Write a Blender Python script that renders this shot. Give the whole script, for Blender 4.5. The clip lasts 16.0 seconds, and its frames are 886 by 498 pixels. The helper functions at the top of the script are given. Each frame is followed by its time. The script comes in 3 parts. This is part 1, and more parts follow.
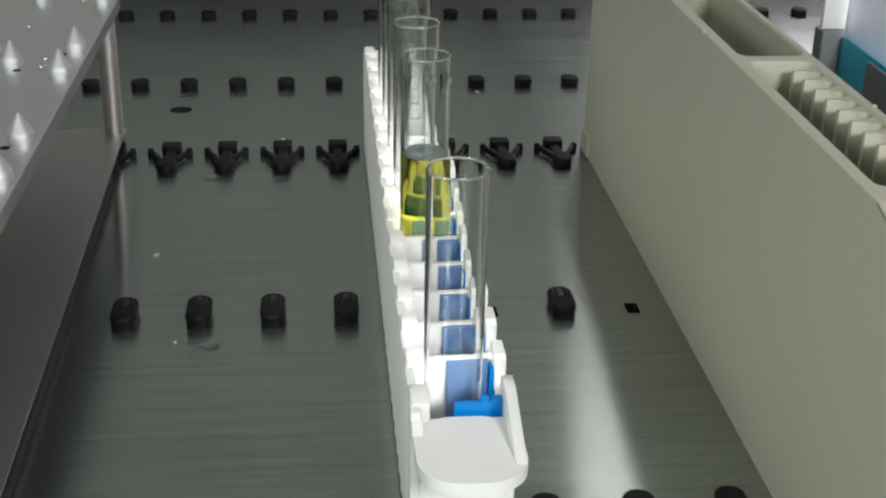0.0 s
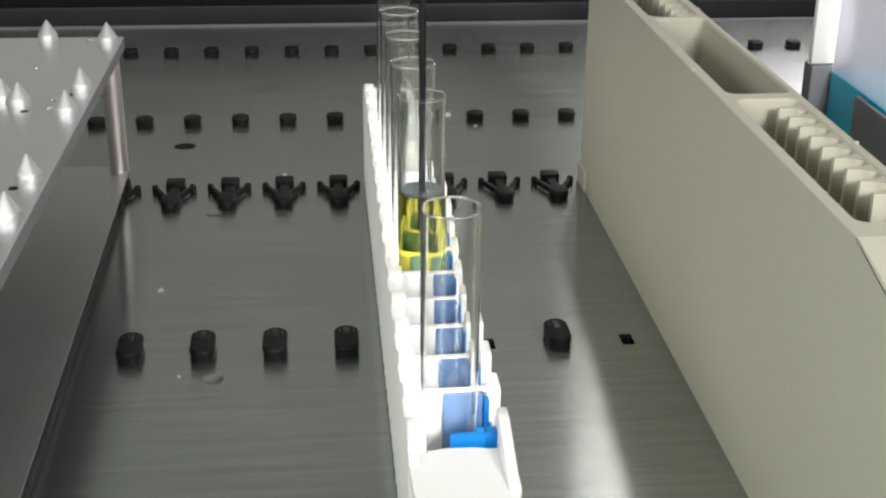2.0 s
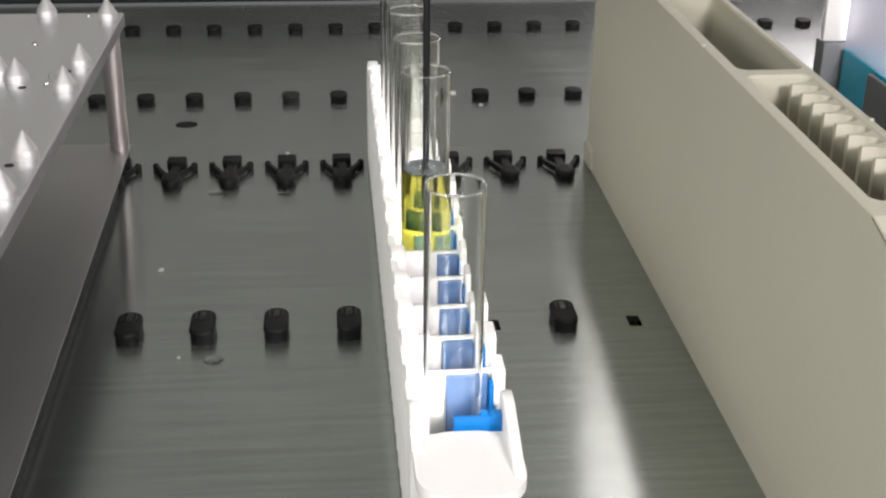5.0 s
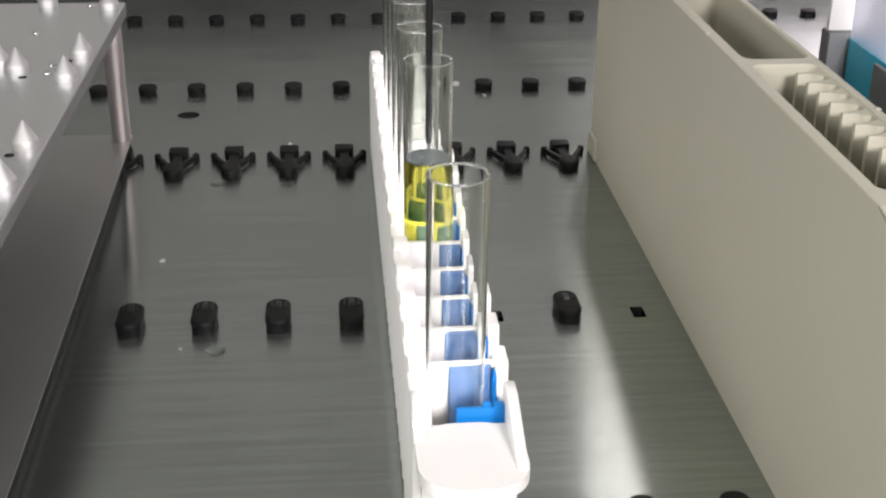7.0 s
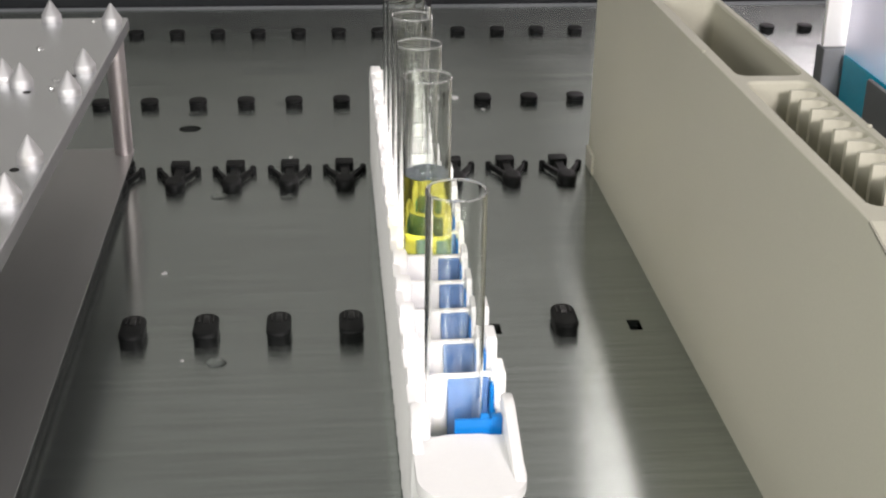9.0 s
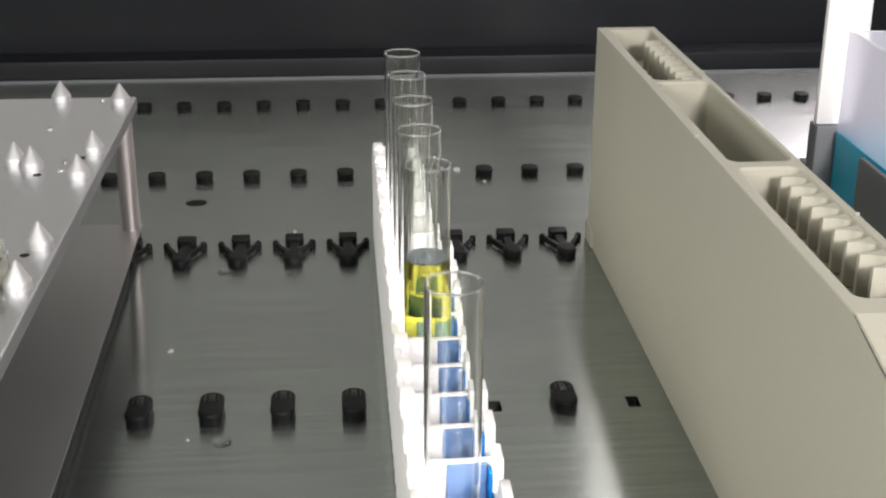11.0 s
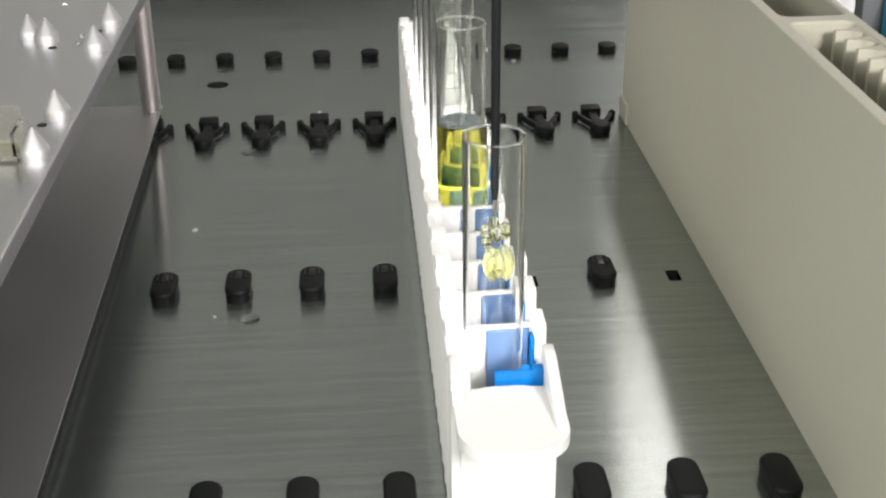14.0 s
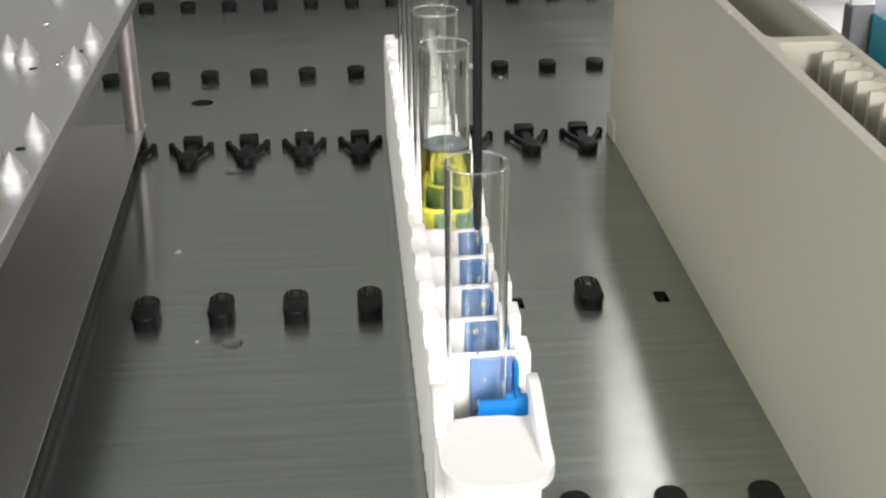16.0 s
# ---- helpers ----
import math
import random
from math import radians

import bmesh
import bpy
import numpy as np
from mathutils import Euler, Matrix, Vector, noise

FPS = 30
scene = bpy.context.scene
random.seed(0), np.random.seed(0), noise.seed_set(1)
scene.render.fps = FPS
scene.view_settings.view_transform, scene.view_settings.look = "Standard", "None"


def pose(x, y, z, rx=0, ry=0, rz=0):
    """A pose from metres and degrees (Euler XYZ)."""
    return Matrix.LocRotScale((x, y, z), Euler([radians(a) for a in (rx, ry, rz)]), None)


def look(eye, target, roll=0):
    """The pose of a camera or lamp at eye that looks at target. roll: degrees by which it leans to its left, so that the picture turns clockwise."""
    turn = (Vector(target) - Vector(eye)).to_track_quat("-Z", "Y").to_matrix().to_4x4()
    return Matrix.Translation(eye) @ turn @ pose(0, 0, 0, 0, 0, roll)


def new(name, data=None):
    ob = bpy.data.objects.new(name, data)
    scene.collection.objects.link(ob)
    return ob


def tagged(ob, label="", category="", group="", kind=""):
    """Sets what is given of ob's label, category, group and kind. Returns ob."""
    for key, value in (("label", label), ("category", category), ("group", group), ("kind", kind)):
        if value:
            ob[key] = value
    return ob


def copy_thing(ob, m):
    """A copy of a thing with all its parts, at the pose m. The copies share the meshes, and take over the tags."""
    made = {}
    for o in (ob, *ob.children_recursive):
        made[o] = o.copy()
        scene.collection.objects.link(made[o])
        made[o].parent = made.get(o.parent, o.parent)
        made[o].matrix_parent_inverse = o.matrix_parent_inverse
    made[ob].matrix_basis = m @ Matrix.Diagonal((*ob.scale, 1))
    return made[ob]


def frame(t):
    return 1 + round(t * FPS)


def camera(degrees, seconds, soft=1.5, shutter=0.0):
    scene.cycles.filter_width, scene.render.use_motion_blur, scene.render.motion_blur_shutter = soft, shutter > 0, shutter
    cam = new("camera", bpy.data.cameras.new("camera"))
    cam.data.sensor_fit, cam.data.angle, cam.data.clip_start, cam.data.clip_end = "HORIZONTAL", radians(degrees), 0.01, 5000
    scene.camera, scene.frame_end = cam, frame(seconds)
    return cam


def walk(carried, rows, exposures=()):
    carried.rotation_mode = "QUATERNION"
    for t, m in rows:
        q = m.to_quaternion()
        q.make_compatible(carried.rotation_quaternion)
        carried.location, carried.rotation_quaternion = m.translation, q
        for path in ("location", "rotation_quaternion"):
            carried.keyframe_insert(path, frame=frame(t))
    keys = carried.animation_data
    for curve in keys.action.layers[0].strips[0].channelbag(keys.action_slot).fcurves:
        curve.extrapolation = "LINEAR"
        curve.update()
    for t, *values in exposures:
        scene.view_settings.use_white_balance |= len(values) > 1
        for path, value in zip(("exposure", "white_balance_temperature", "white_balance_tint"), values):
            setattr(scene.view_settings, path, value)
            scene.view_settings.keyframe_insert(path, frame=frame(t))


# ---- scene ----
cam = camera(37.5, 16.0, soft=2.2)
# seconds, eye in metres, yaw, pitch and roll in degrees
ROWS = [
    (0, -0.00599, -0.00173, 0.17569, -5.721, -24.615, 1.140),
    (0.5, -0.00503, -0.00326, 0.17793, -5.519, -24.438, 0.812),
    (1, -0.00491, -0.00534, 0.18082, -5.566, -24.307, 0.752),
    (1.5, -0.00514, -0.00869, 0.18277, -5.448, -23.373, 0.573),
    (2, -0.00468, -0.00893, 0.18086, -5.474, -23.391, 0.600),
    (2.5, -0.00526, -0.00905, 0.18152, -5.546, -23.534, 0.642),
    (3, -0.00514, -0.00837, 0.18130, -5.443, -23.669, 0.566),
    (3.5, -0.00474, -0.00712, 0.18050, -5.352, -23.795, 0.570),
    (6, -0.00354, -0.00090, 0.17667, -5.117, -24.377, 0.563),
    (6.5, -0.00379, -0.00042, 0.17680, -5.062, -24.445, 0.520),
    (7, -0.00336, -0.00113, 0.17625, -5.052, -24.541, 0.586),
    (7.5, -0.00374, -0.00105, 0.17623, -5.134, -24.478, 0.760),
    (8, -0.00362, -0.00089, 0.17626, -5.234, -24.435, 0.890),
    (8.5, -0.00379, -0.00242, 0.17741, -5.152, -24.288, 0.837),
    (9, -0.00358, -0.00515, 0.17875, -5.075, -24.044, 0.655),
    (9.5, -0.00339, -0.00700, 0.18089, -5.042, -23.740, 0.646),
    (10, -0.00309, -0.00694, 0.18530, -4.990, -22.943, 0.528),
    (10.2, -0.00289, -0.00735, 0.18762, -4.860, -22.465, 0.384),
    (12.5, -0.00183, -0.01054, 0.18980, -4.696, -21.464, 0.204),
    (13, -0.00295, -0.01028, 0.18234, -4.745, -22.141, 0.144),
    (13.5, -0.00497, -0.00567, 0.17551, -4.680, -24.758, -0.171),
    (14, -0.00539, -0.00006, 0.17398, -3.783, -25.800, -0.640),
    (14.5, -0.00423, 0.00329, 0.17470, -3.647, -25.776, -0.800),
    (15, -0.00353, 0.00537, 0.17462, -4.019, -25.573, -0.635),
    (15.5, -0.00379, 0.00567, 0.17468, -4.184, -25.434, -0.592),
    (16, -0.00309, 0.00509, 0.17552, -4.184, -25.404, -0.720),
]


def aim(x, y, z, yaw, pitch, roll):
    """A camera pose: yaw to the left, pitch upwards, from a view along +y."""
    a, b = radians(yaw), radians(pitch)
    way = Vector((-math.sin(a) * math.cos(b), math.cos(a) * math.cos(b), math.sin(b)))
    return look((x, y, z), Vector((x, y, z)) + way, roll)


walk(cam, [(t, aim(*row)) for t, *row in ROWS], exposures=[
    (0.0, -0.60, 6250, 4), (0.5, -0.20, 6300, 5), (1.0, -0.15, 6350, 6), (3.0, -0.06, 6500, 10), (7.0, -0.07, 6500, 14), (10.0, -0.10, 6500, 13), (12.5, 0.18, 6500, 12), (13.5, 0.10, 6500, 11), (14.5, -0.08, 6500, 10), (16.0, -0.09, 6500, 11)])

# ---- world and light ----
scene.cycles.transparent_max_bounces = 40
scene.cycles.max_bounces = 40
scene.cycles.transmission_bounces = 40
world = bpy.data.worlds.new("room")
scene.world = world
world.use_nodes = True
world.node_tree.nodes["Background"].inputs["Color"].default_value = (0.90, 0.92, 0.87, 1)
world.node_tree.nodes["Background"].inputs["Strength"].default_value = 0.19


def area_lamp(name, m, sx, sy, watts, colour=(1, 1, 1)):
    data = bpy.data.lights.new(name, "AREA")
    data.shape, data.size, data.size_y, data.energy, data.color = "RECTANGLE", sx, sy, watts, colour
    ob = new(name, data)
    ob.matrix_world = m
    return ob


# the diffuser panel under the hood, the lamps on the rear panel and two lamps added in front, all unseen
area_lamp("hood_panel", look((0.05, 0.46, 0.595), (0.05, 0.46, 0.0)), 0.80, 0.50, 0.27, (1.0, 0.99, 0.93))
area_lamp("rear_lamp", look((0.205, 0.755, 0.39), (0.12, 0.30, 0.0)), 0.06, 0.14, 0.24, (1.0, 0.93, 0.91))
# unseen; placed where the deck's rear right corner mirrors it as pinkish white
area_lamp("corner_lamp", look((0.255, 0.757, 0.115), (0.20, 0.55, 0.0)), 0.17, 0.10, 0.40, (1.0, 0.89, 0.94))
# added low on the left to brighten the tray's side face
area_lamp("added_left_lamp", look((-0.32, -0.12, 0.27), (0.09, 0.25, 0.03)), 0.20, 0.14, 2.05, (1.0, 0.985, 0.92))
# added low on the right for the tray's fins and the rack's grip
area_lamp("added_front_lamp", look((0.20, -0.22, 0.31), (0.07, 0.28, 0.05)), 0.12, 0.09, 3.7, (1.0, 0.94, 0.93))

# ---- materials ----


def material(name, colour, rough=0.5, metal=0.0, vary=0.08, grain=900.0, bump=0.0, stretch=(1, 1, 1), rough_vary=0.1, blotch=25.0, ior=1.45):
    """A surface with two scales of variation in colour and gloss and a fine relief."""
    m = bpy.data.materials.new(name)
    m.use_nodes = True
    n, l = m.node_tree.nodes, m.node_tree.links
    p = n["Principled BSDF"]
    p.inputs["Metallic"].default_value = metal
    p.inputs["IOR"].default_value = ior
    co = n.new("ShaderNodeTexCoord")
    mp = n.new("ShaderNodeMapping")
    mp.inputs["Scale"].default_value = stretch
    l.new(co.outputs["Object"], mp.inputs["Vector"])
    fine, wide = n.new("ShaderNodeTexNoise"), n.new("ShaderNodeTexNoise")
    fine.inputs["Scale"].default_value, wide.inputs["Scale"].default_value = grain, blotch
    fine.inputs["Detail"].default_value, wide.inputs["Detail"].default_value = 3, 4
    l.new(mp.outputs["Vector"], fine.inputs["Vector"])
    l.new(co.outputs["Object"], wide.inputs["Vector"])
    mix = n.new("ShaderNodeMath")
    mix.operation = "ADD"
    l.new(fine.outputs["Fac"], mix.inputs[0])
    l.new(wide.outputs["Fac"], mix.inputs[1])
    ramp = n.new("ShaderNodeMapRange")
    ramp.inputs["From Min"].default_value, ramp.inputs["From Max"].default_value = 0.6, 1.4
    ramp.inputs["To Min"].default_value, ramp.inputs["To Max"].default_value = 1 - vary, 1 + vary
    l.new(mix.outputs[0], ramp.inputs["Value"])
    tint = n.new("ShaderNodeVectorMath")
    tint.operation = "SCALE"
    tint.inputs[0].default_value = colour
    l.new(ramp.outputs["Result"], tint.inputs["Scale"])
    l.new(tint.outputs["Vector"], p.inputs["Base Color"])
    rr = n.new("ShaderNodeMapRange")
    rr.inputs["From Min"].default_value, rr.inputs["From Max"].default_value = 0.6, 1.4
    rr.inputs["To Min"].default_value, rr.inputs["To Max"].default_value = rough * (1 - rough_vary), rough * (1 + rough_vary)
    l.new(mix.outputs[0], rr.inputs["Value"])
    l.new(rr.outputs["Result"], p.inputs["Roughness"])
    if bump:
        b = n.new("ShaderNodeBump")
        b.inputs["Strength"].default_value, b.inputs["Distance"].default_value = bump, 0.0002
        l.new(fine.outputs["Fac"], b.inputs["Height"])
        l.new(b.outputs["Normal"], p.inputs["Normal"])
    return m


def clear(name, colour, ior, rough=0.0):
    m = bpy.data.materials.new(name)
    m.use_nodes = True
    p = m.node_tree.nodes["Principled BSDF"]
    p.inputs["Base Color"].default_value = (*colour, 1)
    p.inputs["Transmission Weight"].default_value = 1
    p.inputs["IOR"].default_value = ior
    p.inputs["Roughness"].default_value = rough
    return m




def deck_steel():
    """Steel brushed across: fine and coarse scratches, faint stains, mirror-like along the brushing only."""
    m = bpy.data.materials.new("brushed_deck_steel")
    m.use_nodes = True
    n, l = m.node_tree.nodes, m.node_tree.links
    p = n["Principled BSDF"]
    p.inputs["Metallic"].default_value = 0.92
    p.inputs["Anisotropic"].default_value = 1.0
    tan = n.new("ShaderNodeTangent")
    tan.direction_type = "UV_MAP"
    l.new(tan.outputs["Tangent"], p.inputs["Tangent"])
    co = n.new("ShaderNodeTexCoord")

    def noise_of(stretch, size, detail):
        mp, tx = n.new("ShaderNodeMapping"), n.new("ShaderNodeTexNoise")
        mp.inputs["Scale"].default_value = stretch
        tx.inputs["Scale"].default_value, tx.inputs["Detail"].default_value = size, detail
        l.new(co.outputs["Object"], mp.inputs["Vector"])
        l.new(mp.outputs["Vector"], tx.inputs["Vector"])
        return tx.outputs["Fac"]

    def total(start, terms):
        out = None
        for fac, gain in terms:
            a = n.new("ShaderNodeMath")
            a.operation = "MULTIPLY_ADD"
            a.inputs[1].default_value = gain
            l.new(fac, a.inputs[0])
            if out is None:
                a.inputs[2].default_value = start - 0.5 * sum(g for _, g in terms)
            else:
                l.new(out, a.inputs[2])
            out = a.outputs[0]
        return out

    fine, coarse, stain = noise_of((0.04, 1, 1), 1500, 2), noise_of((0.035, 1, 1), 420, 3), noise_of((0.6, 1, 1), 22, 4)
    tint = n.new("ShaderNodeVectorMath")
    tint.operation = "SCALE"
    tint.inputs[0].default_value = (0.360, 0.390, 0.369)
    l.new(total(1.0, ((fine, 0.30), (coarse, 0.50), (stain, 0.25))), tint.inputs["Scale"])
    l.new(tint.outputs["Vector"], p.inputs["Base Color"])
    l.new(total(0.205, ((coarse, 0.10), (stain, 0.06))), p.inputs["Roughness"])
    b = n.new("ShaderNodeBump")
    b.inputs["Strength"].default_value, b.inputs["Distance"].default_value = 0.22, 0.0002
    l.new(total(0.5, ((fine, 0.6), (coarse, 1.2))), b.inputs["Height"])
    l.new(b.outputs["Normal"], p.inputs["Normal"])
    return m


DECK = deck_steel()
PLATE = material("brushed_aluminium_plate", (0.77, 0.78, 0.80), 0.25, 1.0, 0.05, 2500, 0.015, (1, 0.03, 1), 0.12)
EDGE = material("sheared_edge_metal", (0.30, 0.30, 0.30), 0.55, 0.8, 0.06, 2500, 0.02)
BASE = material("dull_steel_plate", (0.44, 0.44, 0.43), 0.46, 0.9, 0.05, 2500, 0.02, (1, 0.03, 1), 0.12)
PIN = material("turned_aluminium", (0.60, 0.60, 0.60), 0.58, 1.0, 0.04, 2500, 0.03, (0.2, 0.2, 3), 0.15)
POST = material("matt_post_metal", (0.55, 0.51, 0.50), 0.5, 1.0, 0.05, 2500, 0.02, (1, 1, 0.05), 0.1)
WHITE = material("white_rack_plastic", (0.76, 0.76, 0.745), 0.42, 0.0, 0.02, 1200, 0.03)
BEIGE = material("beige_tray_plastic", (0.42, 0.412, 0.335), 0.60, 0.0, 0.05, 1500, 0.06, blotch=14, ior=1.36)
BLACK = material("black_guide_plastic", (0.006, 0.0068, 0.0068), 0.52, 0.0, 0.25, 1500, 0.12, ior=1.30)
FILM = material("frosted_blue_plastic", (0.095, 0.175, 0.345), 0.25, 0.0, 0.22, 700, 0.03, blotch=260)
CHIP = material("pale_lint_and_glint", (0.55, 0.55, 0.53), 0.7, 0.0, 0.1)
TONGUE = material("polished_black_plastic", (0.008, 0.0085, 0.0085), 0.22, 0.0, 0.2, 1500, 0.05)
BLUE = material("blue_spring_plastic", (0.002, 0.18, 0.55), 0.32, 0.0, 0.06, 1200, 0.03)
GREY = material("grey_bracket_plastic", (0.17, 0.18, 0.19), 0.5, 0.0, 0.06, 1200, 0.05)
PANEL = material("dark_back_panel", (0.009, 0.0105, 0.013), 0.42, 0.0, 0.12, 900, 0.05, ior=1.33)
# dark tone that stands for the enclosed shade below the stand's top plate
UNDERSHADE = material("grey_underplate_shade", (0.10, 0.105, 0.11), 0.5, 0.0, 0.06, 900, 0.03)
SHADE = material("pale_grey_upper_panel", (0.415, 0.415, 0.392), 0.5, 0.0, 0.05, 900, 0.03)
SHELL = material("pale_housing_paint", (0.55, 0.56, 0.56), 0.5, 0.0, 0.04, 900, 0.03)
NEEDLE = material("black_coated_needle", (0.008, 0.008, 0.009), 0.55, 0.0, 0.1, 2000, 0.02, ior=1.3)
STEEL = material("bright_needle_steel", (0.62, 0.62, 0.61), 0.25, 1.0, 0.05, 2000, 0.02)


GLASS = clear("tube_glass", (0.955, 0.965, 0.955), 1.47)
RIM = clear("fire_polished_glass", (0.97, 0.98, 0.97), 1.47, 0.04)
RIM.node_tree.nodes["Principled BSDF"].inputs["Transmission Weight"].default_value = 0.97
YELLOW = clear("yellow_liquid", (0.68, 0.64, 0.10), 1.34)
BEAD = clear("pale_liquid", (0.97, 0.97, 0.75), 1.33)
SLUG = clear("cloudy_sample", (0.93, 0.935, 0.68), 1.33, 0.03)
SLUG.node_tree.nodes["Principled BSDF"].inputs["Transmission Weight"].default_value = 0.94
WATER = clear("still_water", (0.97, 0.98, 0.98), 1.33)
# grey tint put in for what the yellow liquid's surface reflects
SHEEN = clear("liquid_sheen", (0.30, 0.35, 0.37), 1.34, 0.12)
SHEEN.node_tree.nodes["Principled BSDF"].inputs["Transmission Weight"].default_value = 0.82
FROST = clear("frosted_tub_plastic", (0.83, 0.82, 0.87), 1.3, 0.30)
FROST.node_tree.nodes["Principled BSDF"].inputs["Transmission Weight"].default_value = 0.78
CYAN = material("blue_detergent", (0.008, 0.45, 0.68), 0.25, 0.0, 0.05, 400)
AMBER = clear("yellowed_clear_plastic", (0.97, 0.965, 0.86), 1.3, 0.12)

# ---- mesh helpers ----


def mesh_of(name, bm, mat, smooth=True):
    bmesh.ops.recalc_face_normals(bm, faces=bm.faces)
    me = bpy.data.meshes.new(name)
    bm.to_mesh(me)
    bm.free()
    me.materials.append(mat)
    if smooth:
        for f in me.polygons:
            f.use_smooth = True
        me.set_sharp_from_angle(angle=radians(35))
    return me


def part(name, bm, mat, parent=None, label="", smooth=True):
    ob = new(name, mesh_of(name, bm, mat, smooth))
    if parent:
        ob.parent = parent
    if label:
        ob["label"] = label
    return ob


def thing(name, place, label, category, group="", kind=""):
    ob = new(name)
    ob.location = place
    ob.empty_display_size = 0.01
    return tagged(ob, label, category, group, kind)


def box(bm, x0, x1, y0, y1, z0, z1, bevel=0.0, seg=2):
    v = bmesh.ops.create_cube(bm, size=1)["verts"]
    bmesh.ops.transform(bm, matrix=Matrix.Translation(((x0 + x1) / 2, (y0 + y1) / 2, (z0 + z1) / 2)) @ Matrix.Diagonal((x1 - x0, y1 - y0, z1 - z0, 1)), verts=v)
    if bevel:
        e = {e for q in v for e in q.link_edges}
        bmesh.ops.bevel(bm, geom=list(e), offset=bevel, segments=seg, affect="EDGES", profile=0.6)
    return bm


def prism(bm, outline, z0, z1, bevel=0.0, seg=2, axis="z"):
    """An outline of (u, v) drawn out from z0 to z1; axis x: u, v are y, z; axis y: u, v are x, z."""
    def at(u, v, w):
        return (u, v, w) if axis == "z" else (w, u, v) if axis == "x" else (u, w, v)
    low = [bm.verts.new(at(u, v, z0)) for u, v in outline]
    top = [bm.verts.new(at(u, v, z1)) for u, v in outline]
    n = len(outline)
    f = [bm.faces.new(low[::-1]), bm.faces.new(top)]
    f += [bm.faces.new((low[i], low[(i + 1) % n], top[(i + 1) % n], top[i])) for i in range(n)]
    if bevel:
        e = {e for q in (f[0], f[1]) for e in q.edges}
        bmesh.ops.bevel(bm, geom=list(e), offset=bevel, segments=seg, affect="EDGES", profile=0.6)
    return bm


def lathe(bm, profile, n=32, centre=(0, 0, 0)):
    """Turns (radius, height) pairs round the z axis."""
    rings = []
    for r, z in profile:
        if r < 1e-7:
            rings.append([bm.verts.new((centre[0], centre[1], centre[2] + z))])
        else:
            rings.append([bm.verts.new((centre[0] + r * math.cos(2 * math.pi * i / n), centre[1] + r * math.sin(2 * math.pi * i / n), centre[2] + z)) for i in range(n)])
    for a, b in zip(rings, rings[1:]):
        for i in range(n):
            j = (i + 1) % n
            if len(a) == 1 and len(b) > 1:
                bm.faces.new((a[0], b[j], b[i]))
            elif len(b) == 1 and len(a) > 1:
                bm.faces.new((a[i], a[j], b[0]))
            elif len(a) > 1:
                bm.faces.new((a[i], a[j], b[j], b[i]))
    return bm


def rounded(x0, x1, y0, y1, r, n=6):
    """A rectangle's outline with rounded corners."""
    pts = []
    for cx, cy, a in ((x1 - r, y1 - r, 0), (x0 + r, y1 - r, 90), (x0 + r, y0 + r, 180), (x1 - r, y0 + r, 270)):
        for i in range(n + 1):
            b = radians(a + 90 * i / n)
            pts.append((cx + r * math.cos(b), cy + r * math.sin(b)))
    return pts


MM = 0.001

# ---- the deck and the housing ----


def deck():
    """The steel deck, pierced by an oval hole and by two empty peg slots."""
    bm = bmesh.new()
    x0, x1, y0, y1 = -0.45, 0.55, -0.25, 0.733
    loops = [[(x0, y0), (x1, y0), (x1, y1), (x0, y1)]]
    loops.append([(-0.0640 + 0.0046 * math.cos(2 * math.pi * i / 24), 0.5240 + 0.0044 * math.sin(2 * math.pi * i / 24)) for i in range(24)])
    for cx in (0.0422, 0.0843):
        loops.append(rounded(cx - 0.0019, cx + 0.0019, 0.3318, 0.3385, 0.0004, 2))
    edges = []
    for k, loop in enumerate(loops):
        v = [bm.verts.new((x, y, 0)) for x, y in loop]
        edges += [bm.edges.new((v[i], v[(i + 1) % len(v)])) for i in range(len(v))]
        if k:
            w = [bm.verts.new((x, y, -0.003)) for x, y in loop]
            for i in range(len(v)):
                j = (i + 1) % len(v)
                bm.faces.new((v[i], v[j], w[j], w[i]))
    bmesh.ops.triangle_fill(bm, use_beauty=True, use_dissolve=False, edges=edges)
    for f in bm.faces:
        if abs(f.normal.z) > 0.5 and f.normal.z < 0:
            f.normal_flip()
    me = bpy.data.meshes.new("deck")
    uv = bm.loops.layers.uv.new("UVMap")
    for f in bm.faces:
        for lp in f.loops:
            lp[uv].uv = (lp.vert.co.y, lp.vert.co.x)
    bm.to_mesh(me)
    bm.free()
    me.materials.append(DECK)
    ob = tagged(new("floor", me), "brushed stainless steel instrument deck with guide pegs", "floor", kind="structure")
    # black backing close below; its colour gives the holes the darkness of depth
    part("shade_backing", box(bmesh.new(), x0, x1, y0, y1, -0.012, -0.0031), BLACK, ob)
    return ob


deck()


